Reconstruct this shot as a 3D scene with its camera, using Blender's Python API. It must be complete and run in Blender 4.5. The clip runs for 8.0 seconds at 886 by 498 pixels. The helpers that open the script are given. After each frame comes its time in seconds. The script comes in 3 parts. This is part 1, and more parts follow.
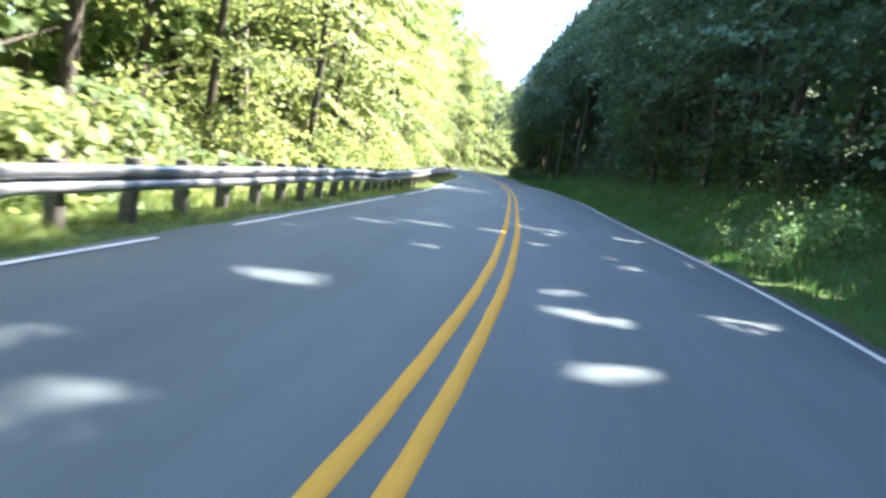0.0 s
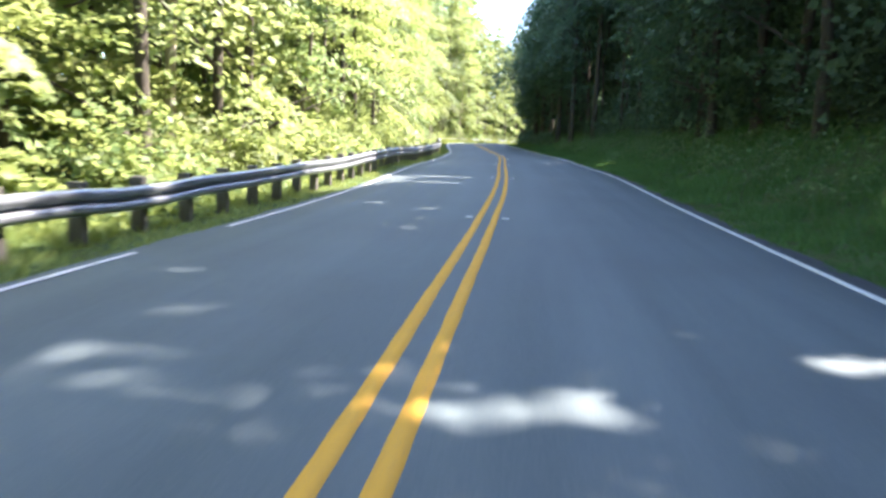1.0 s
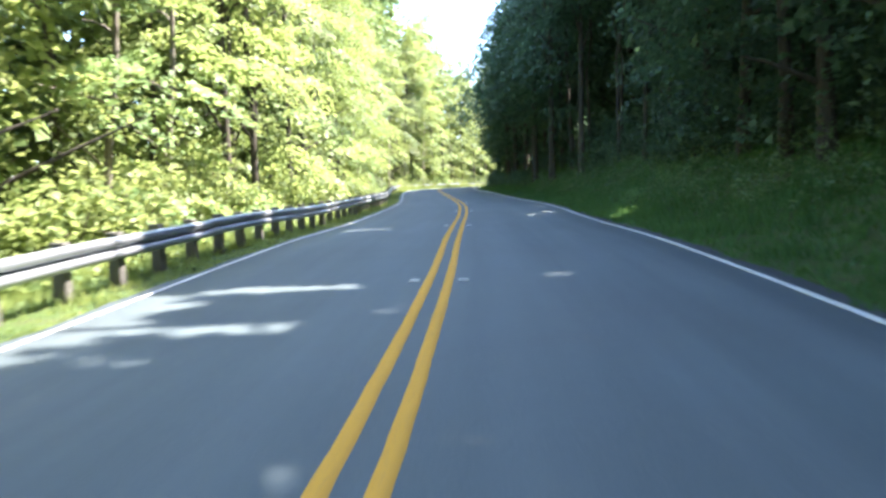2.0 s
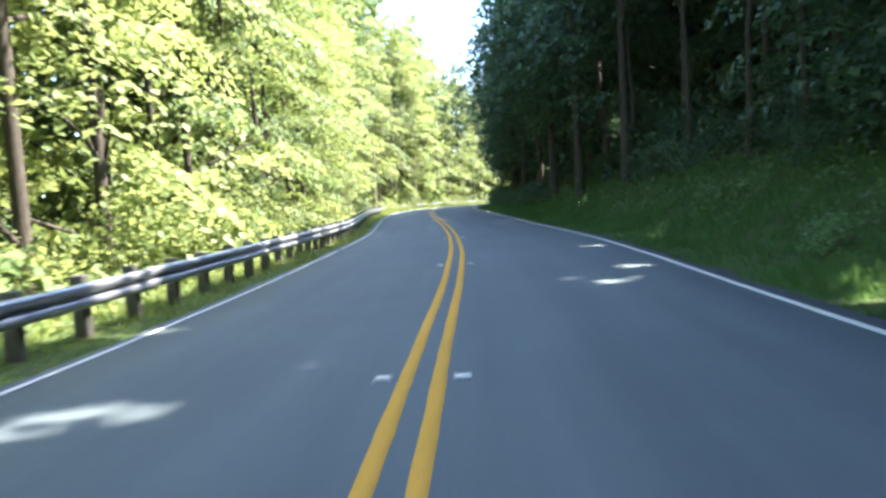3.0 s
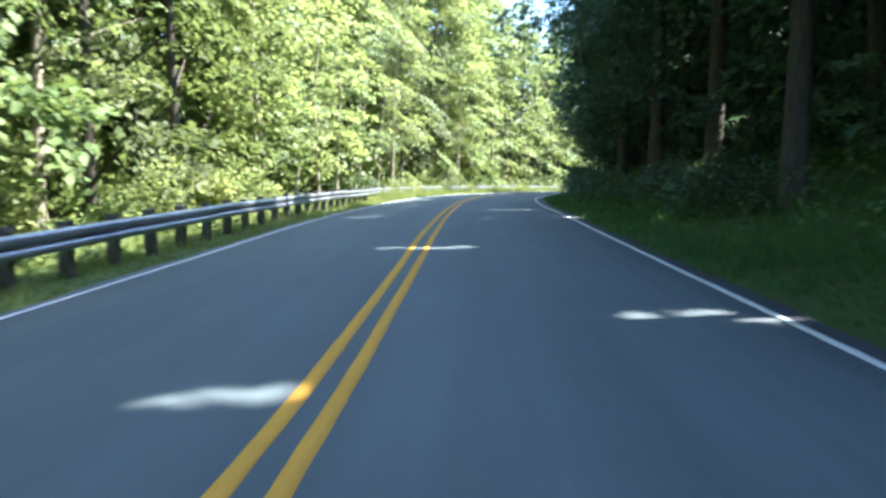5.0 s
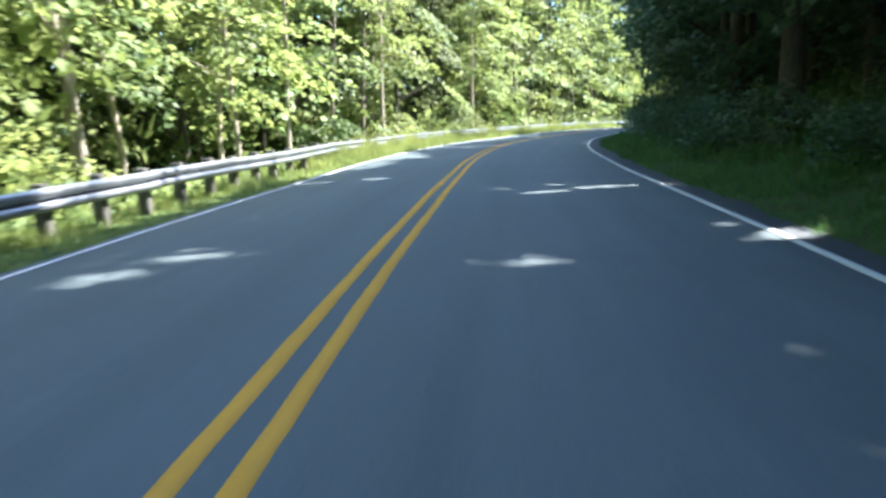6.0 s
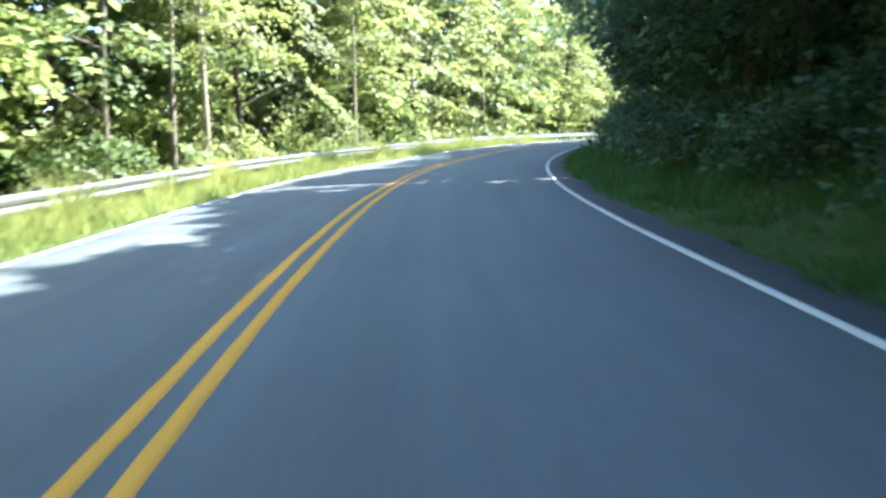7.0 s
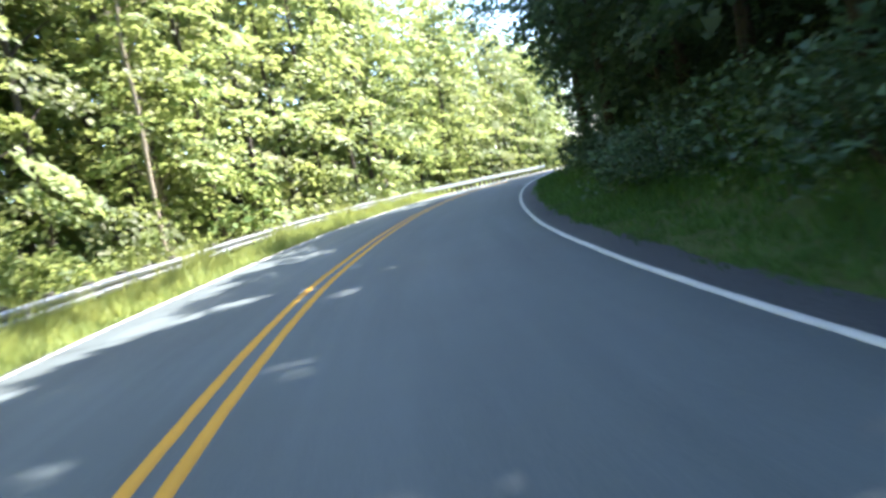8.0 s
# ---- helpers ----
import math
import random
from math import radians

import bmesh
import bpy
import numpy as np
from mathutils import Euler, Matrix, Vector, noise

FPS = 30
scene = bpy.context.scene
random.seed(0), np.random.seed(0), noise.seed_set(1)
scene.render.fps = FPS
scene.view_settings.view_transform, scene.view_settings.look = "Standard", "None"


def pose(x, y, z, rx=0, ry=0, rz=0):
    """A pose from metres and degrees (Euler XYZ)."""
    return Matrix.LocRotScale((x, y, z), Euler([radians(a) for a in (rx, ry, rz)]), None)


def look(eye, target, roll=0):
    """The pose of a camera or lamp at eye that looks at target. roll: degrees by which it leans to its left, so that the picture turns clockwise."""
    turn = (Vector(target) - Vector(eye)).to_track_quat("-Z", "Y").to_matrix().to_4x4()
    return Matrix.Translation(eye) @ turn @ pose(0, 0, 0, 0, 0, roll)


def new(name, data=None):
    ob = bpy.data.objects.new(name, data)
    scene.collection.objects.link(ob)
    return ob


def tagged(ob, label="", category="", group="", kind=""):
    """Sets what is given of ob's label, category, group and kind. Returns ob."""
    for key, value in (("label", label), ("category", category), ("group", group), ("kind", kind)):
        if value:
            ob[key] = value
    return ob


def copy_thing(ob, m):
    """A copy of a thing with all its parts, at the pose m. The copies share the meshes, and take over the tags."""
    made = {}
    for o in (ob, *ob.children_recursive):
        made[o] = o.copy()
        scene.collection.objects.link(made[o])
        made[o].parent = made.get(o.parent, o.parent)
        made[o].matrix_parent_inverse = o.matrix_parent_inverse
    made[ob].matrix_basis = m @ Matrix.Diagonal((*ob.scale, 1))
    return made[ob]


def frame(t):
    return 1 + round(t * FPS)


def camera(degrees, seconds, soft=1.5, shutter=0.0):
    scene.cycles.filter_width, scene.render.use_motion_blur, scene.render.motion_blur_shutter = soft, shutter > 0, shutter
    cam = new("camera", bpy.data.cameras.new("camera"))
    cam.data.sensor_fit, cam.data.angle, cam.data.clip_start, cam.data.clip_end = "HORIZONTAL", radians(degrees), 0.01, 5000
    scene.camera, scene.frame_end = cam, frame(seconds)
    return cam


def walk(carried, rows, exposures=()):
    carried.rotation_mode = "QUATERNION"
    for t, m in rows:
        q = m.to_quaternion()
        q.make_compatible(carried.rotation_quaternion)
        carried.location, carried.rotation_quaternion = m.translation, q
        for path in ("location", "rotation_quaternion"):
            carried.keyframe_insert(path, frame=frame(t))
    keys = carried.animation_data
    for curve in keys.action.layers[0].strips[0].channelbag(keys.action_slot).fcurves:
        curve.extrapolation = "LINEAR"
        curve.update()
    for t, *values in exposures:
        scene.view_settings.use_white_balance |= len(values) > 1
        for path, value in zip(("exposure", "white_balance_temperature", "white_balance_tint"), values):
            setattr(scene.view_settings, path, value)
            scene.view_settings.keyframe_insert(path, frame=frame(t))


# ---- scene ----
# ---- the camera and its way ----
cam = camera(61.8, 8.0, soft=2.9, shutter=0.25)
WAY = [
    (0.0, (0.523, 4.885, 1.381, 83.448, -9.028, 16.769)),
    (0.5, (-0.262, 11.487, 1.491, 81.703, -6.496, 16.465)),
    (1.0, (-1.363, 18.208, 1.561, 81.491, -2.172, 17.739)),
    (1.5, (-2.574, 24.992, 1.575, 83.410, 0.715, 17.523)),
    (1.7, (-3.117, 27.706, 1.576, 84.167, 0.628, 16.240)),
    (2.8, (-6.615, 42.769, 1.761, 86.111, 3.986, 16.063)),
    (3.0, (-7.244, 45.483, 1.794, 86.291, 3.438, 15.624)),
    (3.5, (-8.695, 52.302, 1.777, 85.230, 4.328, 15.219)),
    (4.0, (-10.251, 59.320, 1.816, 85.384, 1.609, 17.272)),
    (4.5, (-12.017, 66.623, 1.857, 85.074, -1.072, 18.513)),
    (4.7, (-12.751, 69.571, 1.861, 85.043, -0.515, 19.686)),
    (5.8, (-17.641, 85.558, 2.013, 83.670, -0.093, 21.657)),
    (6.0, (-18.594, 88.492, 2.067, 80.322, 2.259, 22.149)),
    (6.5, (-20.907, 95.896, 2.164, 79.781, 2.991, 18.806)),
    (7.0, (-23.184, 103.461, 2.192, 80.921, 2.398, 14.346)),
    (7.5, (-25.223, 111.094, 2.235, 84.106, 7.545, 9.777)),
    (8.0, (-27.018, 118.530, 2.254, 84.270, 11.663, 3.704)),
]
walk(cam, [(t, pose(*p)) for t, p in WAY], exposures=[(0.0, 3.02, 6050, 10), (1.0, 2.93, 6150, 15), (1.5, 2.95, 5950, 12), (2.8, 2.92, 6050, 10), (3.4, 2.76, 5800, 11), (3.8, 2.64, 5500, 7), (5.9, 2.64, 5620, 7), (7.0, 2.93, 5600, 7), (7.5, 2.98, 5750, 8), (8.0, 2.71, 5980, 11)])

# ---- daylight: a sun ahead and to the right, over the wooded bank ----
SUN_AZ, SUN_EL = radians(57), radians(56)
world = bpy.data.worlds.new("world")
scene.world = world
world.use_nodes = True
wn = world.node_tree.nodes
sky = wn.new("ShaderNodeTexSky")
sky.sky_type, sky.sun_disc = "NISHITA", False
sky.sun_elevation, sky.sun_rotation = SUN_EL, SUN_AZ
sky.dust_density, sky.air_density, sky.ozone_density = 1.2, 1.0, 3.0
world.node_tree.links.new(sky.outputs[0], wn["Background"].inputs[0])
wn["Background"].inputs[1].default_value = 0.145
sun = new("sun", bpy.data.lights.new("sun", "SUN"))
sun.data.energy, sun.data.angle, sun.data.color = 5.0, radians(0.6), (1.0, 0.90, 0.78)
to_sun = Vector((math.sin(SUN_AZ) * math.cos(SUN_EL), math.cos(SUN_AZ) * math.cos(SUN_EL), math.sin(SUN_EL)))
sun.matrix_world = look(to_sun * 200, (0, 0, 0))


# ---- materials ----
def material(name, rough=0.6, spec=0.5, metal=0.0):
    m = bpy.data.materials.new(name)
    m.use_nodes = True
    b = m.node_tree.nodes["Principled BSDF"]
    b.inputs["Roughness"].default_value = rough
    b.inputs["Specular IOR Level"].default_value = spec
    b.inputs["Metallic"].default_value = metal
    return m, m.node_tree.nodes, m.node_tree.links, b


def noise_node(n, l, scale, detail=4, vector=None, rough=0.55):
    t = n.new("ShaderNodeTexNoise")
    t.inputs["Scale"].default_value = scale
    t.inputs["Detail"].default_value = detail
    t.inputs["Roughness"].default_value = rough
    if vector is not None:
        l.new(vector, t.inputs["Vector"])
    return t.outputs["Fac"]


def ramp(n, l, fac, stops):
    r = n.new("ShaderNodeValToRGB")
    while len(r.color_ramp.elements) < len(stops):
        r.color_ramp.elements.new(0.5)
    for e, (p, c) in zip(r.color_ramp.elements, stops):
        e.position, e.color = p, (*c, 1) if len(c) == 3 else c
    l.new(fac, r.inputs[0])
    return r.outputs[0]


def mix(n, l, fac, a, b, kind="MIX"):
    m = n.new("ShaderNodeMix")
    m.data_type, m.blend_type = "RGBA", kind
    for value, i in ((fac, 0), (a, 6), (b, 7)):
        if isinstance(value, (int, float)):
            m.inputs[i].default_value = value
        elif isinstance(value, tuple):
            m.inputs[i].default_value = (*value, 1)
        else:
            l.new(value, m.inputs[i])
    return m.outputs[2]


def bump(n, l, b, height, strength, distance):
    k = n.new("ShaderNodeBump")
    k.inputs["Strength"].default_value, k.inputs["Distance"].default_value = strength, distance
    l.new(height, k.inputs["Height"])
    l.new(k.outputs[0], b.inputs["Normal"])


def place_coord(n):
    return n.new("ShaderNodeTexCoord").outputs["Object"]


def asphalt_material():
    m, n, l, b = material("asphalt", 0.78, 0.4)
    c = place_coord(n)
    uv = n.new("ShaderNodeUVMap")
    sep = n.new("ShaderNodeSeparateXYZ")
    l.new(uv.outputs[0], sep.inputs[0])
    stretch = n.new("ShaderNodeMapping")
    stretch.inputs["Scale"].default_value = (1.6, 0.07, 1)
    l.new(uv.outputs[0], stretch.inputs[0])
    tracks = noise_node(n, l, 1.0, 3, stretch.outputs[0])
    blotch = noise_node(n, l, 0.35, 5, c, 0.6)
    grit = noise_node(n, l, 75, 2, c, 0.8)
    col = ramp(n, l, tracks, [(0.3, (0.060, 0.081, 0.088)), (0.7, (0.093, 0.119, 0.128))])
    col = mix(n, l, ramp(n, l, blotch, [(0.35, (0, 0, 0)), (0.75, (0.55, 0.55, 0.55))]), col, (0.056, 0.067, 0.072))
    col = mix(n, l, ramp(n, l, grit, [(0.45, (0, 0, 0)), (0.8, (0.6, 0.6, 0.6))]), col, (0.165, 0.175, 0.175))
    # the strip outside the edge line is older, darker chip seal
    ragged = n.new("ShaderNodeMath")
    ragged.operation, ragged.inputs[1].default_value = "MULTIPLY_ADD", 0.25
    l.new(noise_node(n, l, 3.0, 4, c, 0.7), ragged.inputs[0])
    l.new(sep.outputs[0], ragged.inputs[2])
    outer = n.new("ShaderNodeMapRange")
    outer.inputs["From Min"].default_value, outer.inputs["From Max"].default_value = 3.98, 4.08
    l.new(ragged.outputs[0], outer.inputs[0])
    chips = noise_node(n, l, 32, 3, c, 0.7)
    col = mix(n, l, outer.outputs[0], col, ramp(n, l, chips, [(0.35, (0.034, 0.038, 0.045)), (0.7, (0.088, 0.092, 0.098))]))
    l.new(col, b.inputs["Base Color"])
    bump(n, l, b, grit, 0.4, 0.006)
    return m


def paint_material(name, colour, worn):
    m, n, l, b = material(name, 0.85, 0.12)
    c = place_coord(n)
    fine = noise_node(n, l, 45, 4, c, 0.75)
    big = noise_node(n, l, 1.3, 3, c)
    col = mix(n, l, ramp(n, l, big, [(0.35, (0.0, 0.0, 0.0)), (0.8, (0.35, 0.35, 0.35))]), colour, tuple(v * 0.72 for v in colour))
    col = mix(n, l, ramp(n, l, fine, [(0.56 - worn, (0, 0, 0)), (0.80 - worn * 0.5, (0.8, 0.8, 0.8))]), col, (0.12, 0.12, 0.12))
    l.new(col, b.inputs["Base Color"])
    bump(n, l, b, fine, 0.25, 0.004)
    return m


def ground_material():
    m, n, l, b = material("soil_and_turf", 0.95, 0.2)
    c = place_coord(n)
    a = noise_node(n, l, 0.8, 6, c, 0.65)
    f = noise_node(n, l, 14, 5, c, 0.7)
    col = ramp(n, l, a, [(0.3, (0.045, 0.075, 0.020)), (0.55, (0.060, 0.095, 0.025)), (0.75, (0.085, 0.070, 0.040))])
    col = mix(n, l, ramp(n, l, f, [(0.35, (0, 0, 0)), (0.7, (0.7, 0.7, 0.7))]), col, (0.075, 0.095, 0.030))
    l.new(col, b.inputs["Base Color"])
    bump(n, l, b, f, 0.8, 0.06)
    return m


def leaf_material(name, dark, light, through_col, share=0.42, rough=0.42, spec=0.5):
    m, n, l, b = material(name, rough, spec)
    isl = n.new("ShaderNodeNewGeometry").outputs["Random Per Island"]
    ob = n.new("ShaderNodeObjectInfo").outputs["Random"]
    c = place_coord(n)
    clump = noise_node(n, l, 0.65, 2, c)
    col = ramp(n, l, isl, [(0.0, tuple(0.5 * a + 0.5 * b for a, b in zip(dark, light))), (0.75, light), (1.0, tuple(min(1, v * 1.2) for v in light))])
    # dark patches by noise imitate the shaded hollows between leaf clumps
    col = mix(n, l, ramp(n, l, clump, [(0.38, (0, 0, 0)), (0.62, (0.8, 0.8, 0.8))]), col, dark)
    hue = n.new("ShaderNodeHueSaturation")
    rng = n.new("ShaderNodeMapRange")
    rng.inputs["To Min"].default_value, rng.inputs["To Max"].default_value = 0.466, 0.526
    l.new(ob, rng.inputs[0])
    l.new(rng.outputs[0], hue.inputs["Hue"])
    l.new(col, hue.inputs["Color"])
    val = n.new("ShaderNodeMapRange")
    val.inputs["From Min"].default_value, val.inputs["To Min"].default_value, val.inputs["To Max"].default_value = 0.0, 0.62, 1.36
    twist = n.new("ShaderNodeMath")
    twist.operation, twist.inputs[1].default_value = "MULTIPLY", 7.31
    wrap = n.new("ShaderNodeMath")
    wrap.operation = "FRACT"
    l.new(ob, twist.inputs[0])
    l.new(twist.outputs[0], wrap.inputs[0])
    l.new(wrap.outputs[0], val.inputs[0])
    l.new(val.outputs[0], hue.inputs["Value"])
    l.new(hue.outputs[0], b.inputs["Base Color"])
    tr = n.new("ShaderNodeBsdfTranslucent")
    l.new(mix(n, l, 0.75, hue.outputs[0], through_col), tr.inputs[0])
    ms = n.new("ShaderNodeMixShader")
    ms.inputs[0].default_value = share
    l.new(b.outputs[0], ms.inputs[1])
    l.new(tr.outputs[0], ms.inputs[2])
    l.new(ms.outputs[0], n["Material Output"].inputs[0])
    return m


def bark_material(name, dark, light):
    m, n, l, b = material(name, 0.9, 0.2)
    c = place_coord(n)
    st = n.new("ShaderNodeMapping")
    st.inputs["Scale"].default_value = (9, 9, 1.6)
    l.new(c, st.inputs[0])
    f = noise_node(n, l, 2.2, 6, st.outputs[0], 0.7)
    l.new(ramp(n, l, f, [(0.3, dark), (0.7, light)]), b.inputs["Base Color"])
    bump(n, l, b, f, 0.8, 0.03)
    return m


def steel_material():
    m, n, l, b = material("galvanised_steel", 0.36, 0.5, 0.6)
    c = place_coord(n)
    big = noise_node(n, l, 1.1, 5, c, 0.6)
    fine = noise_node(n, l, 28, 4, c, 0.6)
    col = ramp(n, l, big, [(0.3, (0.29, 0.30, 0.32)), (0.7, (0.43, 0.445, 0.465))])
    col = mix(n, l, ramp(n, l, fine, [(0.5, (0, 0, 0)), (0.8, (0.5, 0.5, 0.5))]), col, (0.20, 0.19, 0.18))
    l.new(col, b.inputs["Base Color"])
    l.new(ramp(n, l, fine, [(0.2, (0.26, 0.26, 0.26)), (0.8, (0.46, 0.46, 0.46))]), b.inputs["Roughness"])
    bump(n, l, b, big, 0.25, 0.01)
    return m


ASPHALT = asphalt_material()
YELLOW = paint_material("yellow_road_paint", (0.63, 0.335, 0.050), 0.03)
WHITE = paint_material("white_road_paint", (0.63, 0.63, 0.61), 0.05)
GROUND = ground_material()
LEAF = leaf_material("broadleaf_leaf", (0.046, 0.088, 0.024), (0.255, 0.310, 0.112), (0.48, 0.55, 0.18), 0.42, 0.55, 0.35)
# darker copy of the broadleaf leaf, with the wood's inner shade in its colour
LEAF_DIMMED = leaf_material("shade_dimmed_leaf", (0.068, 0.112, 0.034), (0.170, 0.225, 0.072), (0.32, 0.40, 0.11), 0.30, 0.6, 0.25)
# the bank's leaves, made darker and bluer so the colour carries its shade
LEAF_SHADED = leaf_material("shade_toned_leaf", (0.042, 0.078, 0.050), (0.142, 0.215, 0.118), (0.13, 0.23, 0.10), 0.28, 0.6, 0.25)
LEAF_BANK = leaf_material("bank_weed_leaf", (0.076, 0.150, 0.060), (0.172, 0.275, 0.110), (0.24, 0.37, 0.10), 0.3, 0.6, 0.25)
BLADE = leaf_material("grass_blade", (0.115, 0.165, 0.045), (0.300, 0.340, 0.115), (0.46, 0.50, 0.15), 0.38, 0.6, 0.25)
# bank grass: the blade again, its colour cooled and darkened for shade
BANK_BLADE = leaf_material("shade_toned_blade", (0.055, 0.125, 0.038), (0.125, 0.240, 0.075), (0.20, 0.36, 0.09), 0.35, 0.6, 0.25)
BARK = bark_material("grey_bark", (0.042, 0.035, 0.028), (0.12, 0.103, 0.085))
PALE_BARK = bark_material("pale_bark", (0.13, 0.11, 0.09), (0.34, 0.30, 0.25))
LIGHT_BARK = bark_material("light_bark", (0.24, 0.20, 0.155), (0.52, 0.46, 0.37))
POST_WOOD = bark_material("weathered_post_wood", (0.07, 0.065, 0.057), (0.17, 0.158, 0.138))
STEEL = steel_material()
REFLECT = material("marker_lens", 0.25, 0.6)[0]
REFLECT.node_tree.nodes["Principled BSDF"].inputs["Base Color"].default_value = (0.80, 0.80, 0.76, 1)
CAST = paint_material("marker_casting", (0.33, 0.33, 0.32), 0.02)

# ---- the road's line: curvature and grade every five metres ----
CURV = [1.331, 1.331, 1.331, 1.31, 1.096, 0.626, 0.25, 0.031, 0.034, 0.228, 0.407, 0.186, -0.254, -0.017,
        0.415, 0.468, 0.236, 0.407, 0.397, 0.127, -0.202, -0.193, -0.046, -0.167, -0.409, -0.631, -0.944, -1.132,
        -1.133, -1.041, -0.778, -0.636, -0.606, -0.606, -0.606, -0.606, -0.606, -0.606, -0.606, -0.606, -0.606]
GRADE = [0.0147, 0.0151, 0.0161, 0.0174, 0.0167, 0.0106, 0.0031, -0.0001, 0.0011, 0.0132, 0.0205, 0.0126, -0.0079, 0.0027,
         0.0103, 0.0042, 0.0007, 0.0009, 0.0126, 0.0158, 0.018, 0.0123, 0.0052, 0.0013, 0.0085, 0.0004, 0.0039, 0.0036,
         0.002, -0.0041, 0.0042, 0.0053, 0.0016, -0.0021, -0.0053, -0.0081, -0.0104, -0.0123, -0.0137, -0.0146, -0.0151]
KNOTS = np.arange(-10, 191, 5.0)
DS = 0.5
RS = np.arange(-60, 280, DS)
first, origin = int(50 / DS), int(60 / DS)
RK = np.interp(RS, KNOTS, np.array(CURV) / 100)
RG = np.interp(RS, KNOTS, GRADE)
RK[RS < -10], RK[RS > 230] = 0, 0
RH = np.cumsum(RK) * DS
RH -= RH[origin]
RX, RY, RZ = np.cumsum(-np.sin(RH)) * DS, np.cumsum(np.cos(RH)) * DS, np.cumsum(RG) * DS
RX, RY, RZ = RX - RX[origin], RY - RY[origin], RZ - RZ[origin]
LEFT_LINE, RIGHT_LINE = -3.36, 3.83
LEFT_EDGE, RIGHT_EDGE = -3.57, 4.34


def on_road(s, off, h=0.0):
    """Arrays of places at s metres along the centre line and off metres to its right."""
    x, y, z, a = (np.interp(s, RS, v) for v in (RX, RY, RZ, RH))
    return np.stack(np.broadcast_arrays(x + off * np.cos(a), y + off * np.sin(a), z + h), -1)


def heading(s):
    return float(np.interp(s, RS, RH))


def wave(u, seed=0.0):
    """A slow random swing between -1 and 1."""
    u = np.asarray(u, float)
    return (np.sin(u * 0.91 + seed) + np.sin(u * 0.37 + 2.1 * seed + 1) + np.sin(u * 1.73 + 3.3 * seed + 2)) / 3


def terrain(x, y):
    """Height of the ground: it falls away behind the guardrail and climbs as a bank on the other side."""
    x, y = np.asarray(x, float), np.asarray(y, float)
    s = np.interp(y, RY, RS)
    off = (x - np.interp(y, RY, RX)) * np.cos(np.interp(s, RS, RH))
    z0 = np.interp(s, RS, RZ)
    lump = 0.10 * wave(x * 1.3 + y * 0.7, 1.0) + 0.10 * wave(y * 1.1 - x * 0.5, 4.0)
    left = np.interp(-off, [3.45, 3.72, 5.2, 9, 20, 45, 120, 900], [-0.06, -0.03, -0.08, -0.8, -2.8, -6, -6, 30])
    right = np.interp(off, [4.05, 4.5, 5.6, 7.0, 9.5, 16, 40, 120, 900], [-0.06, -0.02, 0.05, 0.75, 2.1, 4.2, 9, 20, 60])
    z = np.where(off < 0, left, right)
    away = np.clip((np.abs(off - 0.3) - 4.3) / 2.0, 0, 1)
    return z0 + z + lump * away * np.clip(np.abs(off) / 8, 0.5, 2)


# ---- mesh helpers ----
def raw_mesh(name, verts, faces, mat, smooth=False):
    me = bpy.data.meshes.new(name)
    verts, faces = np.asarray(verts, np.float32), np.asarray(faces, np.int32)
    k = faces.shape[1]
    me.vertices.add(len(verts))
    me.vertices.foreach_set("co", verts.ravel())
    me.loops.add(faces.size)
    me.loops.foreach_set("vertex_index", faces.ravel())
    me.polygons.add(len(faces))
    me.polygons.foreach_set("loop_start", np.arange(0, faces.size, k, dtype=np.int32))
    me.update(calc_edges=True)
    if smooth:
        me.polygons.foreach_set("use_smooth", np.ones(len(faces), bool))
    me.materials.append(mat)
    me.validate()
    return me


def add(name, me, parent=None, label=""):
    ob = new(name, me)
    ob.parent = parent
    return tagged(ob, label)


def part(name, bm, mat, parent=None, label=""):
    me = bpy.data.meshes.new(name)
    bm.to_mesh(me)
    bm.free()
    me.materials.append(mat)
    return add(name, me, parent, label)


def grid_faces(rows, cols):
    a = np.arange(rows * cols).reshape(rows, cols)
    return np.stack([a[:-1, :-1], a[:-1, 1:], a[1:, 1:], a[1:, :-1]], -1).reshape(-1, 4)


def strip(name, s, offs, hs, mat, label, category):
    """A strip along the road: for each s a row of offsets and heights."""
    v = np.stack([on_road(s, offs[:, i], hs[:, i]) for i in range(offs.shape[1])], 1)
    me = raw_mesh(name, v.reshape(-1, 3), grid_faces(len(s), offs.shape[1]), mat)
    lay = me.uv_layers.new(name="plan")
    idx = np.empty(len(me.loops), np.int32)
    me.loops.foreach_get("vertex_index", idx)
    uv = np.stack([offs, np.repeat(s[:, None], offs.shape[1], 1)], -1).reshape(-1, 2)
    lay.data.foreach_set("uv", uv[idx].astype(np.float32).ravel())
    return tagged(add(name, me), label, category, kind="structure")


# ---- ground ----
gy = np.concatenate([[-900, -500, -300, -180, -110, -75], np.arange(-55, 232, 1.0), [240, 255, 280, 330, 420, 600, 1000, 1800]])
half = np.concatenate([np.arange(0, 12, 0.4), np.arange(12, 30, 1.0), [32, 36, 42, 50, 62, 80, 110, 160, 240, 400, 700, 1200, 1900]])
go = np.concatenate([-half[::-1], half[1:]])
GX = np.interp(gy, RY, RX)[:, None] + go[None]
GY = np.repeat(gy[:, None], len(go), 1)
ground = add("ground", raw_mesh("ground", np.stack([GX, GY, terrain(GX, GY)], -1).reshape(-1, 3), grid_faces(len(gy), len(go)), GROUND, True))
tagged(ground, "grassy roadside soil rising to a wooded bank", "ground", kind="structure")

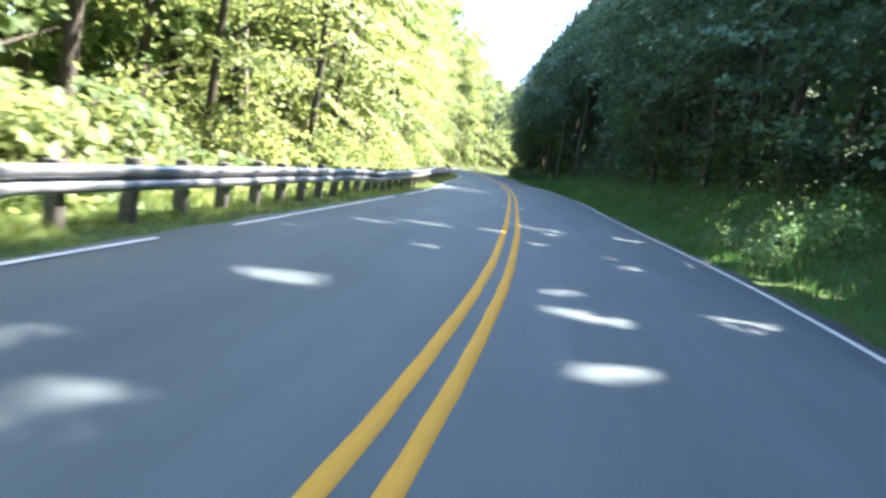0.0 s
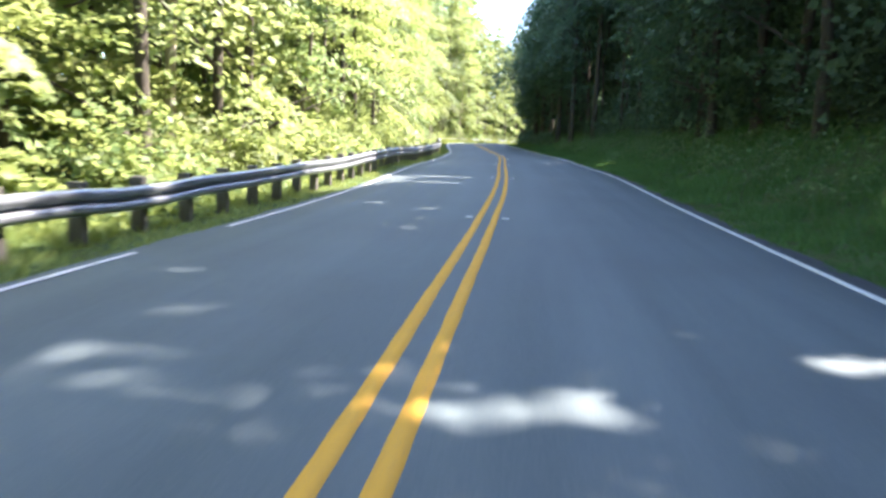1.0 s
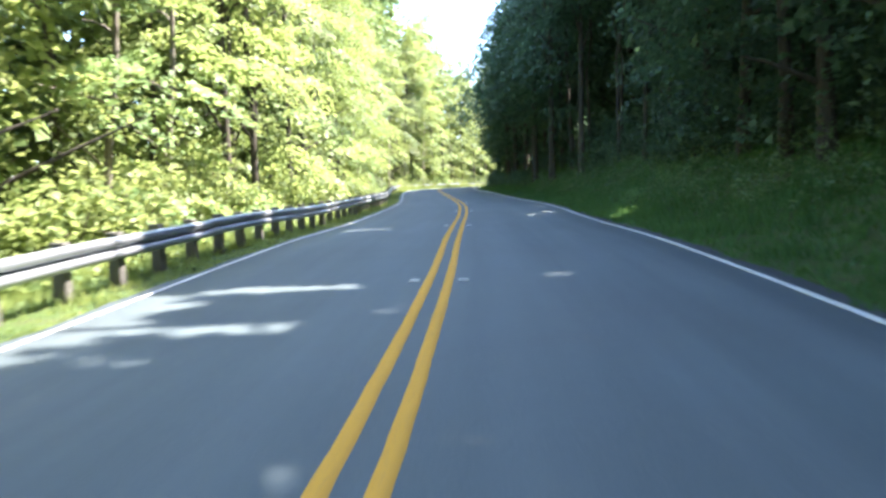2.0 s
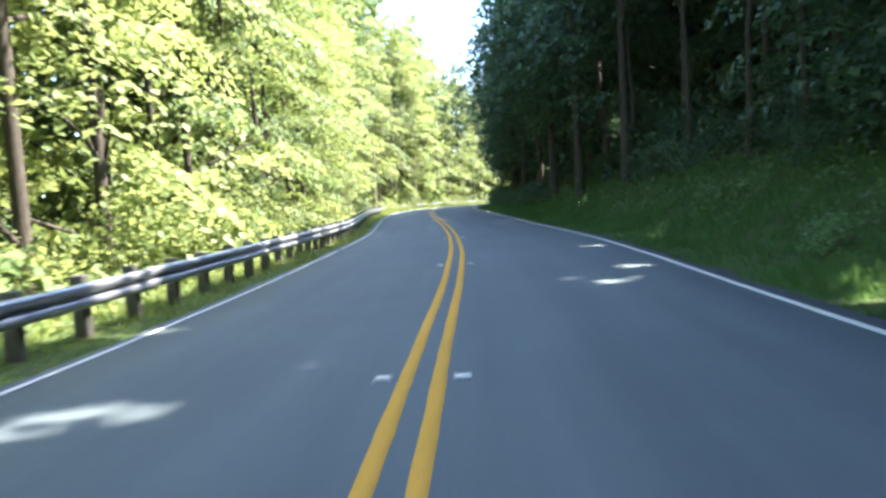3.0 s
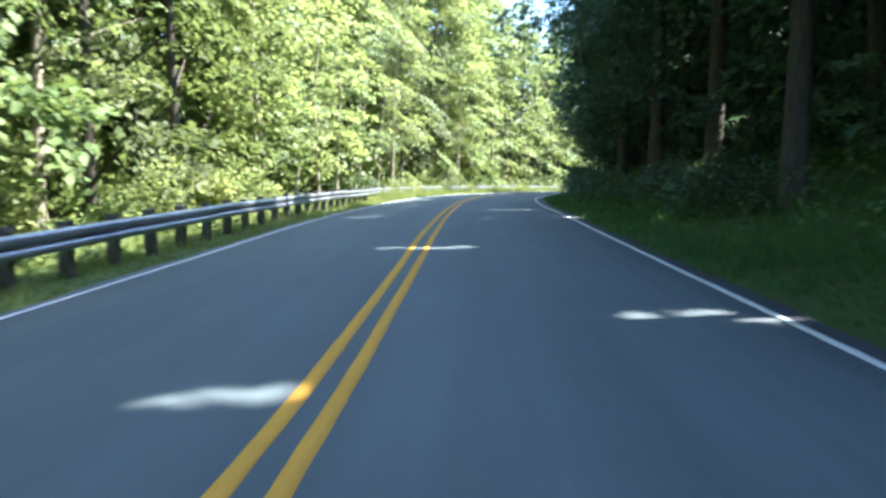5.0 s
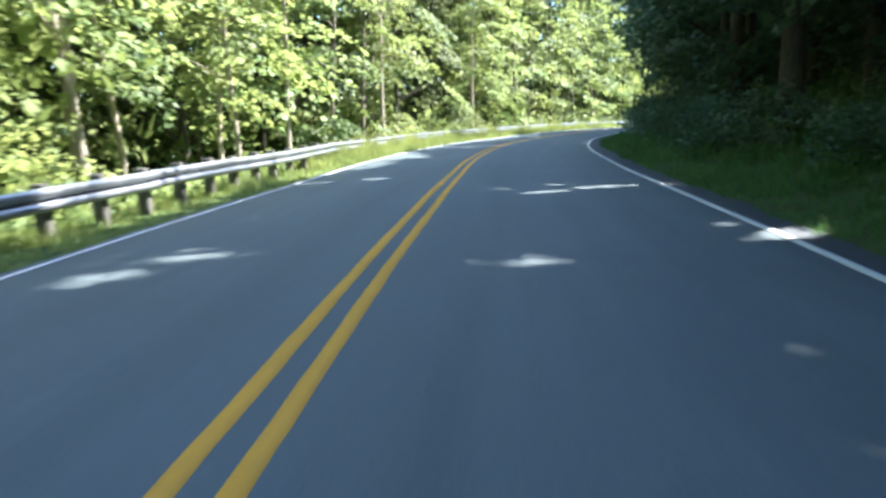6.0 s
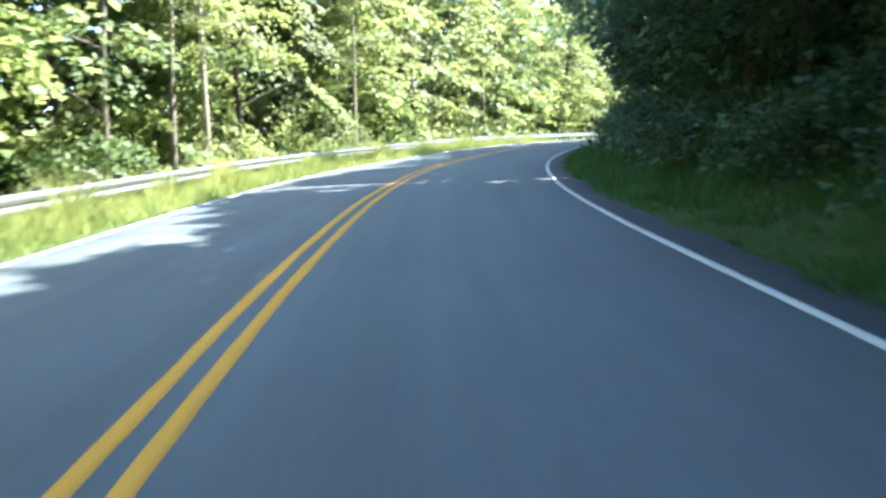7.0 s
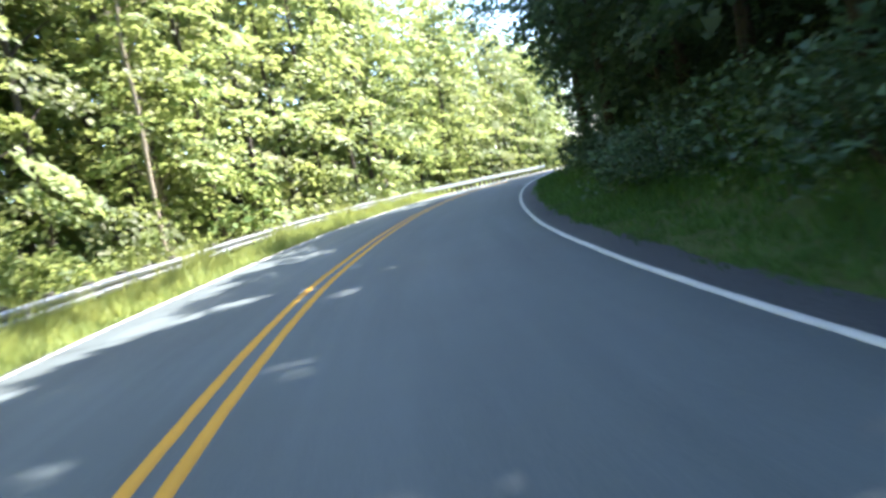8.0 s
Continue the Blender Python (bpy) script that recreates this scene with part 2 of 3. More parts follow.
# ---- road and its markings ----
s = np.arange(-50, 260, 0.5)
edge_l = LEFT_EDGE + 0.07 * wave(s * 1.9, 3) + 0.03 * wave(s * 7, 1)
edge_r = RIGHT_EDGE + np.interp(s, [92, 112], [-0.16, 0.08]) + 0.08 * wave(s * 1.6, 5) + 0.04 * wave(s * 6, 2)
cross = np.linspace(0, 1, 9)
mid = edge_l[:, None] + (edge_r - edge_l)[:, None] * cross
offs = np.concatenate([edge_l[:, None] - 0.05, mid, edge_r[:, None] + 0.05], 1)
hs = np.concatenate([np.full((len(s), 1), -0.12), np.zeros_like(mid), np.full((len(s), 1), -0.12)], 1)
hs[:, 1], hs[:, -2] = -0.015, -0.015
road = strip("road", s, offs, hs, ASPHALT, "worn grey asphalt two-lane road with rough edges", "road")


def road_line(name, off, width, s0, s1, mat, label, seed):
    s = np.arange(s0, s1 + 0.01, 0.25)
    o = off + 0.012 * wave(s * 0.5, seed)
    l = o - width / 2 + 0.006 * wave(s * 5, seed)
    r = o + width / 2 + 0.006 * wave(s * 5.7, seed + 2)
    return strip(name, s, np.stack([l - 0.004, l, r, r + 0.004], 1), np.array([[-0.004, 0.005, 0.005, -0.004]] * len(s)), mat, label, "road marking")


for k in (-1, 1):
    road_line("yellow_centre_line", 0.008 + 0.128 * k, 0.107, -50, 260, YELLOW, "one solid yellow stripe of the double centre line", 3 + k)
road_line("white_edge_line", RIGHT_LINE, 0.080, -50, 260, WHITE, "solid white edge line on the bank side", 7)
for a, b in ((-50, 11.9), (13.6, 25.4), (27.8, 67.2), (68.0, 260)):
    road_line("white_edge_line", LEFT_LINE, 0.050, a, b, WHITE, "worn white edge line on the guardrail side", a)

# ---- guardrail ----
RAIL_OFF = ([-20, 20, 60, 90, 130, 160, 230], [-4.18, -4.14, -4.15, -4.30, -4.62, -4.95, -5.0])
guardrail = tagged(new("guardrail"), "long galvanised steel guardrail on weathered wooden posts", "guardrail")


def rail_off(s):
    return np.interp(s, *RAIL_OFF)


# W-shaped section: depth towards the road, height
PROFILE = [(0.000, 0.325), (0.030, 0.330), (0.070, 0.360), (0.083, 0.393), (0.080, 0.436), (0.050, 0.458), (0.012, 0.470), (0.000, 0.482), (0.012, 0.498),
           (0.046, 0.514), (0.078, 0.540), (0.084, 0.576), (0.080, 0.620), (0.045, 0.640), (0.000, 0.645)]


def beam_mesh(s0, s1, dip0, dip1):
    ss = np.linspace(s0, s1, 5)
    ring = [(d + 0.004, h) for d, h in PROFILE] + [(d - 0.004, h) for d, h in PROFILE[::-1]]
    rows = []
    for i, q in enumerate(ss):
        f = i / 4
        lift = dip0 * (1 - f) + dip1 * f - 0.06 * math.exp(-((q - 27) / 1.0) ** 2)
        rows.append(np.stack([on_road(q, rail_off(q) + d, 0.025 + 0.92 * h + lift) for d, h in ring]))
    m = len(ring)
    v = np.concatenate(rows)
    fc = [(i * m + j, i * m + (j + 1) % m, (i + 1) * m + (j + 1) % m, (i + 1) * m + j) for i in range(4) for j in range(m)]
    me = raw_mesh("rail_beam", v, fc, STEEL, False)
    return me


beams = np.arange(-24, 205, 3.81)
for i, a in enumerate(beams):
    d0, d1 = (0.018 * float(wave(q * 2.3, 2)) for q in (a, a + 3.81))
    step = 0.014 if i % 3 == 0 else -0.004
    add("rail_beam", beam_mesh(a, a + 3.81 + 0.22, d0 + step, d1), guardrail)


def post_mesh():
    bm = bmesh.new()
    bmesh.ops.create_cube(bm, size=1)
    bmesh.ops.scale(bm, vec=(0.17, 0.15, 1.15), verts=bm.verts)
    bmesh.ops.translate(bm, vec=(0, 0, 0.10), verts=bm.verts)
    bmesh.ops.bevel(bm, geom=bm.edges[:], offset=0.012, segments=1, affect="EDGES")
    me = bpy.data.meshes.new("post")
    bm.to_mesh(me)
    bm.free()
    me.materials.append(POST_WOOD)
    return me


POST = post_mesh()
rnd = random.Random(5)
for i, q in enumerate(np.arange(-24, 205, 1.31)):
    x, y, z = on_road(q, rail_off(q) - 0.10)
    ob = add("post", POST, guardrail)
    ob.matrix_basis = pose(x, y, z + rnd.uniform(-0.02, 0.03), rnd.uniform(-2, 2), rnd.uniform(-3, 2), math.degrees(heading(q)) + rnd.uniform(-4, 4))

# ---- raised pavement markers beside the centre line ----
def marker(s, off, way):
    x, y, z = on_road(s, off)
    top = tagged(new("pavement_marker"), "low pale cast-metal pavement marker set in the asphalt", "pavement marker", "raised markers along the centre line")
    top.matrix_basis = pose(x, y, z, 0, 0, math.degrees(heading(s)) + way)
    bm = bmesh.new()
    for k in (-1, 1):
        r = bmesh.ops.create_cube(bm, size=1)["verts"]
        bmesh.ops.scale(bm, vec=(0.018, 0.20, 0.014), verts=r)
        bmesh.ops.translate(bm, vec=(k * 0.058, 0, 0.006), verts=r)
    r = bmesh.ops.create_cube(bm, size=1)["verts"]
    bmesh.ops.scale(bm, vec=(0.11, 0.10, 0.012), verts=r)
    bmesh.ops.translate(bm, vec=(0, 0, 0.005), verts=r)
    part("casting", bm, CAST, top)
    bm = bmesh.new()
    r = bmesh.ops.create_cube(bm, size=1)["verts"]
    bmesh.ops.scale(bm, vec=(0.10, 0.05, 0.016), verts=r)
    bmesh.ops.translate(bm, vec=(0, -0.03, 0.014), verts=r)
    part("reflector", bm, REFLECT, top, "white reflector")
    return top


for q in (30.4, 41.0, 51.55, 60.7, 70.4):
    marker(q, 0.31, 0)
    marker(q, -0.29, 180)


# ---- plants ----
def leaf_cloud(rng, centres, normals, size, droop=0.25, rough=0.45, plain=False):
    """Folded leaves, two triangles each, one per centre; plain ones have one triangle."""
    n = len(centres)
    nor = normals + rng.normal(0, rough, (n, 3))
    nor /= np.linalg.norm(nor, axis=1)[:, None]
    d = rng.normal(0, 1, (n, 3))
    d -= (d * nor).sum(1)[:, None] * nor
    d /= np.linalg.norm(d, axis=1)[:, None] + 1e-9
    d[:, 2] -= droop
    side = np.cross(nor, d)
    L = size * rng.uniform(0.6, 1.3, (n, 1))
    base, tip = centres - d * L * 0.5, centres + d * L * 0.5
    a = centres + side * L * 0.40 + nor * L * 0.08 - d * L * 0.06
    b = centres - side * L * 0.40 + nor * L * 0.08 - d * L * 0.06
    if plain:
        return np.stack([a + (a - b) * 0.15 - d * L * 0.3, tip, b + (b - a) * 0.15 - d * L * 0.3], 1).reshape(-1, 3), np.arange(n * 3).reshape(-1, 3)
    v = np.stack([base, a, tip, b], 1).reshape(-1, 3)
    k = np.arange(n)[:, None] * 4
    f = np.concatenate([k + [0, 1, 2], k + [0, 2, 3]], 1).reshape(-1, 3)
    return v, f


def tube(points, radii, sides=7):
    pts = np.asarray(points, float)
    rows = []
    for i, p in enumerate(pts):
        t = pts[min(i + 1, len(pts) - 1)] - pts[max(i - 1, 0)]
        t /= np.linalg.norm(t) + 1e-9
        u = np.cross(t, (0.3, 0.9, 0.1))
        u /= np.linalg.norm(u) + 1e-9
        w = np.cross(t, u)
        a = np.arange(sides) / sides * 2 * math.pi
        rows.append(p + radii[i] * (np.cos(a)[:, None] * u + np.sin(a)[:, None] * w))
    f = [(i * sides + j, i * sides + (j + 1) % sides, (i + 1) * sides + (j + 1) % sides, (i + 1) * sides + j) for i in range(len(pts) - 1) for j in range(sides)]
    return np.concatenate(rows), f


def tree(seed, name, height, low, radius, boughs, per_spray, leaf, bark, mat, limbs=7, trunk_r=0.16, label="", group="", crook=1.0, blunt=0.5, skirt=False, outer=0.22, plain=False, lumpy=1.0):
    """A broadleaf tree: a tapered trunk, limbs and boughs of layered leaf sprays with gaps between them."""
    rng = np.random.default_rng(seed)
    top = tagged(new(name), label, "tree", group)
    hh = np.linspace(-0.4, height * 0.94, 9)
    bend = crook * rng.normal(0, 0.22, (9, 2)).cumsum(0) * np.linspace(0, 1, 9)[:, None]
    spine = np.stack([bend[:, 0], bend[:, 1], hh], 1)
    v, f = tube(spine, trunk_r * (1.05 - 0.95 * np.linspace(0, 1, 9)) + 0.012, 9)
    v[:9, :2] *= 1.35
    trunk = add("trunk", raw_mesh("trunk", v, f, bark, True), top)
    lobes = rng.uniform(0, 2 * math.pi, 4)

    def reach(h, a):
        f = np.clip((h - low) / (height - low), 0, 1)
        shape = np.sin(np.pi * np.clip(f * 0.84 + 0.12, 0, 1)) ** blunt
        if skirt:
            shape = np.clip((f + 0.17) / 0.22, 0, 1) * np.clip(1.03 - f, 0, 1) ** 0.6
        lump = 1 + lumpy * (0.20 * np.sin(2 * a + lobes[0]) + 0.16 * np.sin(3 * a + lobes[1] + h * 0.8) + 0.12 * np.sin(h * 1.6 + lobes[2]))
        return radius * shape * np.minimum(lump, 1.22)

    for i in range(limbs):
        h0 = low + (height - low) * (i + 0.3) / limbs * 0.82
        a = rng.uniform(0, 2 * math.pi)
        r = reach(h0 + 1.0, a) * rng.uniform(0.6, 0.9)
        root = np.array([np.interp(h0, hh, spine[:, k]) for k in range(3)])
        rise = rng.uniform(0.25, 0.6) * r
        pts = [root + np.array([math.cos(a) * r * q, math.sin(a) * r * q, rise * q ** 0.8]) + rng.normal(0, 0.06, 3) * q for q in (0, 0.3, 0.65, 1.0)]
        v, f = tube(pts, [trunk_r * 0.42, trunk_r * 0.32, trunk_r * 0.2, 0.012], 6)
        add("limb", raw_mesh("limb", v, f, bark, True), trunk)
    # three overlapping fans of leaves make a bough
    h = low + (height - low) * (np.arange(boughs) + rng.uniform(0, 1, boughs)) / boughs
    a = np.arange(boughs) * 2.4 + rng.normal(0, 0.5, boughs)
    r = reach(h, a) * np.sqrt(rng.uniform(outer, 1.0, boughs))
    centre = np.stack([np.cos(a) * r + np.interp(h, hh, spine[:, 0]), np.sin(a) * r + np.interp(h, hh, spine[:, 1]), h], 1)
    out = np.stack([np.cos(a), np.sin(a), np.zeros(boughs)], 1)
    size = rng.uniform(0.8, 1.55, boughs) * radius / 3.2
    fan = np.repeat(np.arange(boughs), 3)
    fc = centre[fan] + rng.normal(0, 1, (len(fan), 3)) * (size[fan] * 0.5)[:, None] * np.array([1, 1, 0.4])
    fr = size[fan] * rng.uniform(0.55, 0.95, len(fan))
    ft = rng.uniform(0.05, 0.8, len(fan))
    idx = np.repeat(np.arange(len(fan)), per_spray)
    n = len(idx)
    rad = fr[idx] * np.sqrt(rng.uniform(0, 1, n))
    b = rng.uniform(0, 2 * math.pi, n)
    o3 = out[fan][idx]
    tang = np.cross(o3, (0, 0, 1))
    p = fc[idx] + o3 * (np.cos(b) * rad)[:, None] + tang * (np.sin(b) * rad)[:, None]
    p[:, 2] += -ft[idx] * np.cos(b) * rad - 0.28 * rad ** 2 + rng.normal(0, 0.05, n)
    nor = o3 * ft[idx][:, None] + np.array([0, 0, 1.0])
    v, f = leaf_cloud(rng, p, nor, leaf, 0.25, 0.30, plain)
    add("crown", raw_mesh("crown", v, f, mat), top)
    return top


def shrub(seed, name, height, radius, count, leaf, mat, label, group, category="shrub", plain=False):
    rng = np.random.default_rng(seed)
    top = tagged(new(name), label, category, group)
    for k in range(5):
        a, r = rng.uniform(0, 6.28), radius * rng.uniform(0.3, 0.8)
        pts = [np.array([math.cos(a) * r * q, math.sin(a) * r * q, height * 0.85 * q - 0.15]) for q in (0, 0.4, 1)]
        v, f = tube(pts, [0.022, 0.014, 0.005], 5)
        add("stem", raw_mesh("stem", v, f, BARK, True), top)
    blobs = 14
    h = height * rng.uniform(0.12, 0.92, blobs)
    a = rng.uniform(0, 6.28, blobs)
    r = radius * np.sqrt(rng.uniform(0, 1, blobs)) * np.sqrt(np.clip(1.05 - (h / height) ** 2, 0.1, 1))
    c = np.stack([np.cos(a) * r, np.sin(a) * r, h], 1)
    i = rng.integers(0, blobs, count)
    p = c[i] + rng.normal(0, 1, (count, 3)) * np.array([0.26, 0.26, 0.16]) * (0.5 + radius * 0.5)
    p[:, 2] = np.abs(p[:, 2]) + 0.03
    v, f = leaf_cloud(rng, p, np.tile([0.0, 0.0, 1.0], (count, 1)), leaf, plain=plain)
    add("foliage", raw_mesh("foliage", v, f, mat), top)
    return top


def stand(ob, s, off, turn, scale, sink=0.0):
    x, y, _ = on_road(s, off)
    z = float(terrain(x, y)) - sink
    ob.matrix_basis = pose(x, y, z, 0, 0, turn) @ Matrix.Diagonal((scale[0], scale[0], scale[1], 1))


SUNNY = "sunlit broadleaf tree with layered light green leaves behind the guardrail"
SHADY = "broadleaf tree on the bank with dense leaves darkened for shade"
LG, BG = "trees behind the guardrail", "trees on the wooded bank"
left_kinds = [tree(11, "broadleaf_tree", 16.0, 0.3, 3.6, 25, 118, 0.195, BARK, LEAF, 8, 0.13, SUNNY, LG, skirt=True, outer=0.5, lumpy=1.5),
              tree(12, "broadleaf_tree", 19.0, 0.4, 3.9, 27, 124, 0.20, BARK, LEAF, 8, 0.16, SUNNY, LG, skirt=True, outer=0.5, lumpy=1.5),
              tree(13, "broadleaf_tree", 14.0, 0.3, 3.4, 23, 118, 0.19, PALE_BARK, LEAF, 7, 0.11, SUNNY, LG, skirt=True, outer=0.5, lumpy=1.5),
              tree(14, "broadleaf_tree", 20.0, 0.8, 4.0, 27, 124, 0.205, BARK, LEAF, 8, 0.17, SUNNY, LG, skirt=True, outer=0.5, lumpy=1.5)]
# front trees with the dimmed leaf: shade put into their colour
dimmed_kinds = [tree(31, "broadleaf_tree", 18.0, 0.9, 3.9, 26, 118, 0.20, BARK, LEAF_DIMMED, 8, 0.15, "broadleaf tree behind the guardrail with leaves darkened for shade", LG, skirt=True, outer=0.5, lumpy=1.5),
               tree(32, "broadleaf_tree", 16.0, 0.6, 3.7, 25, 118, 0.20, BARK, LEAF_DIMMED, 8, 0.14, "broadleaf tree behind the guardrail with leaves darkened for shade", LG, skirt=True, outer=0.5, lumpy=1.5)]
bright_kinds = [tree(18, "broadleaf_tree", 19.0, 0.4, 3.8, 46, 34, 0.30, BARK, LEAF, 7, 0.15, "tall sunlit broadleaf tree beside the bend of the guardrail", LG, skirt=True)]
left_tall = [tree(16, "slender_tree", 20.0, 3.2, 3.2, 40, 34, 0.28, LIGHT_BARK, LEAF, 6, 0.095, "tall slender tree with a bare trunk and high crown", LG, 2.2)]
left_dark = tree(17, "forked_tree", 21.0, 5.5, 3.8, 40, 44, 0.24, LIGHT_BARK, LEAF, 8, 0.22, "large tree with a thick pale trunk behind the guardrail", LG)
mid_kinds = [tree(19, "forest_tree", 19.0, 0.4, 3.8, 46, 36, 0.36, BARK, LEAF_DIMMED, 7, 0.15, "leafy tree standing just behind the first trees below the road", LG, plain=True),
             tree(20, "forest_tree", 21.0, 1.0, 3.9, 46, 36, 0.36, BARK, LEAF_DIMMED, 7, 0.16, "leafy tree standing just behind the first trees below the road", LG, plain=True)]
back_kind = tree(15, "forest_tree", 26.0, 0.6, 4.6, 56, 24, 0.55, BARK, LEAF_DIMMED, 6, 0.20, "tall sunlit broadleaf tree deeper in the wood below the road", LG, plain=True)
right_kinds = [tree(21, "broadleaf_tree", 14.5, 0.6, 3.5, 50, 80, 0.165, BARK, LEAF_SHADED, 7, 0.13, SHADY, BG, 1.0, 0.34, plain=True),
               tree(22, "broadleaf_tree", 14.9, 1.0, 3.6, 50, 80, 0.17, BARK, LEAF_SHADED, 7, 0.13, SHADY, BG, 1.0, 0.34, plain=True),
               tree(23, "broadleaf_tree", 14.2, 0.4, 3.4, 48, 80, 0.16, BARK, LEAF_SHADED, 6, 0.12, SHADY, BG, 1.0, 0.34, plain=True)]
leaning = tree(29, "spreading_tree", 17.5, 4.2, 4.6, 44, 96, 0.18, BARK, LEAF_SHADED, 9, 0.17, "tall shaded tree with long boughs spreading over the road", BG, 1.0, 0.45, lumpy=1.3, plain=True)
right_tall = [tree(25, "slender_tree", 16.0, 8.2, 3.6, 46, 26, 0.30, BARK, LEAF_SHADED, 6, 0.085, "slender shaded tree with a bare trunk on the bank", BG, 1.6)]
thick_right = tree(27, "forest_tree", 15.0, 0.6, 4.2, 52, 46, 0.36, BARK, LEAF_SHADED, 6, 0.18, "dense broadleaf tree, darkened for shade, behind the front of the bank wood", BG, plain=True)
far_right = tree(24, "forest_tree", 13.0, 0.8, 4.4, 42, 12, 0.68, BARK, LEAF_SHADED, 6, 0.2, "shaded broadleaf tree higher up the wooded slope", BG)
placed = set()


def put(kind, s, off, turn, scale, sink=0.1):
    """The kind itself the first time, a copy after that."""
    ob = kind if kind.name not in placed else copy_thing(kind, Matrix())
    placed.add(kind.name)
    ob.scale = (1, 1, 1)
    stand(ob, s, off, turn, scale, sink)


def row(kinds, s0, s1, step, off0, spread, seed, lo=0.85, hi=1.15, gaps=(), grow=lambda q: 1.0, uneven=0.09, widest=9.0):
    rnd = random.Random(seed)
    q = s0
    while q < s1:
        kind, k, off, turn, tall = rnd.choice(kinds), rnd.uniform(lo, hi) * grow(q), off0(q) + rnd.uniform(-spread, spread), rnd.uniform(0, 360), 1 + rnd.uniform(-uneven, uneven)
        if not any(a < q < b for a, b in gaps):
            put(kind, q, off, turn, (min(k, widest), k * tall))
        q += step * rnd.uniform(0.7, 1.3)


def inner(q):
    """How far from the centre line the bank's front trees stand: nearer inside the bend."""
    return float(np.interp(q, [0, 30, 42, 54, 66, 80, 100, 130, 150, 200], [10.0, 9.4, 8.5, 8.5, 9.3, 8.4, 8.4, 8.6, 9.0, 9.5]))


def tallness(q):
    """Height of the bank's trees along the road."""
    return float(np.interp(q, [-30, 97, 106, 200], [1.68, 1.62, 1.25, 1.2]))


def left_growth(q):
    return float(np.interp(q, [0, 40, 75, 130, 150, 178, 205], [1.08, 1.25, 1.5, 1.6, 1.5, 1.15, 0.98]))


row(left_kinds, -8, 152, 4.6, lambda q: rail_off(q) - 5.2, 0.5, 1, 0.85, 1.05, gaps=((73.5, 126),), grow=left_growth, widest=1.06)
row(dimmed_kinds, 79.2, 101.5, 4.6, lambda q: rail_off(q) - 5.2, 0.5, 12, 0.85, 1.05, grow=left_growth, widest=1.06)
row(bright_kinds, 152, 226, 4.1, lambda q: rail_off(q) - 3.7, 0.6, 16, 0.85, 1.05, grow=left_growth, widest=1.06)
row(mid_kinds, -8, 236, 4.6, lambda q: rail_off(q) - 8.4, 1.0, 2, 0.95, 1.1, grow=left_growth, widest=1.06)
row([back_kind], -12, 250, 5.4, lambda q: rail_off(q) - 14, 1.6, 3, 0.9, 1.15, grow=lambda q: float(np.interp(q, [60, 80, 115, 132, 152, 170, 195], [1.0, 1.15, 1.22, 1.45, 1.38, 1.02, 0.82])))
row(mid_kinds, 92, 134, 3.6, lambda q: rail_off(q) - 11.5, 1.0, 14, 0.95, 1.15)
for q, off, k in ((106, -8.0, 1.0), (110.5, -9.6, 0.9), (114, -7.6, 0.85), (117.5, -10.0, 1.0), (121, -8.8, 1.05), (124, -12.8, 1.15), (136, -11.1, 1.0), (148.5, -9.2, 0.95)):
    put(left_tall[0], q, off, q * 77, (k, k))
put(left_dark, 175.5, -8.6, 20, (1, 1))
put(left_dark, 110.6, -11.0, 300, (1, 1))
put(left_tall[0], 145.6, -7.8, 80, (0.9, 0.9))
put(left_dark, 133.2, -9.0, 150, (0.6, 0.9))
put(left_dark, 41, -10.5, 140, (0.9, 0.95))
put(left_dark, 96, -11.5, 250, (0.9, 0.95))
row(right_kinds, -14, 216, 3.8, inner, 0.4, 4, 0.97, 1.04, uneven=0.06, gaps=((60, 80),), grow=tallness, widest=1.3)
put(right_kinds[0], 60.8, 9.4, 120, (1.05, 1.42))
put(right_kinds[1], 64.6, 9.6, 30, (0.85, 1.42))
row([thick_right], -20, 225, 4.6, lambda q: inner(q) + 4.6, 1.0, 5, 0.9, 1.08, widest=1.3,
    grow=lambda q: tallness(q) * float(np.interp(q, [100, 110], [1.12, 1.24])))
for q, off, k in ((78.5, 8.0, 1.08), (84.0, 7.2, 1.15), (89.5, 7.0, 1.2), (95.0, 7.2, 1.15), (100.5, 7.0, 1.3), (106.5, 7.0, 1.25), (112.0, 7.4, 1.15), (147.0, 7.1, 0.85), (153.0, 6.8, 0.95), (159.0, 6.9, 0.95)):
    put(leaning, q, off, q * 61, (k, k * (1.4 if q < 100 else 1.12 if q < 115 else 1.0)))
# extra row, added to keep light out behind the bare trunks
row([thick_right], 54, 88, 4.2, lambda q: inner(q) + 8.6, 0.8, 17, 1.2, 1.4)
row([far_right], -22, 250, 6.0, lambda q: inner(q) + 11, 2.0, 6)
for q, off, k in ((56.0, 10.6, 1.0), (66, 9.6, 1.1), (68.5, 9.0, 1.1), (70.5, 10.4, 1.2), (73.5, 9.1, 1.1), (77, 10.0, 1.15), (80, 9.0, 1.1)):
    put(right_tall[0], q, off, q * 53, (k, k))


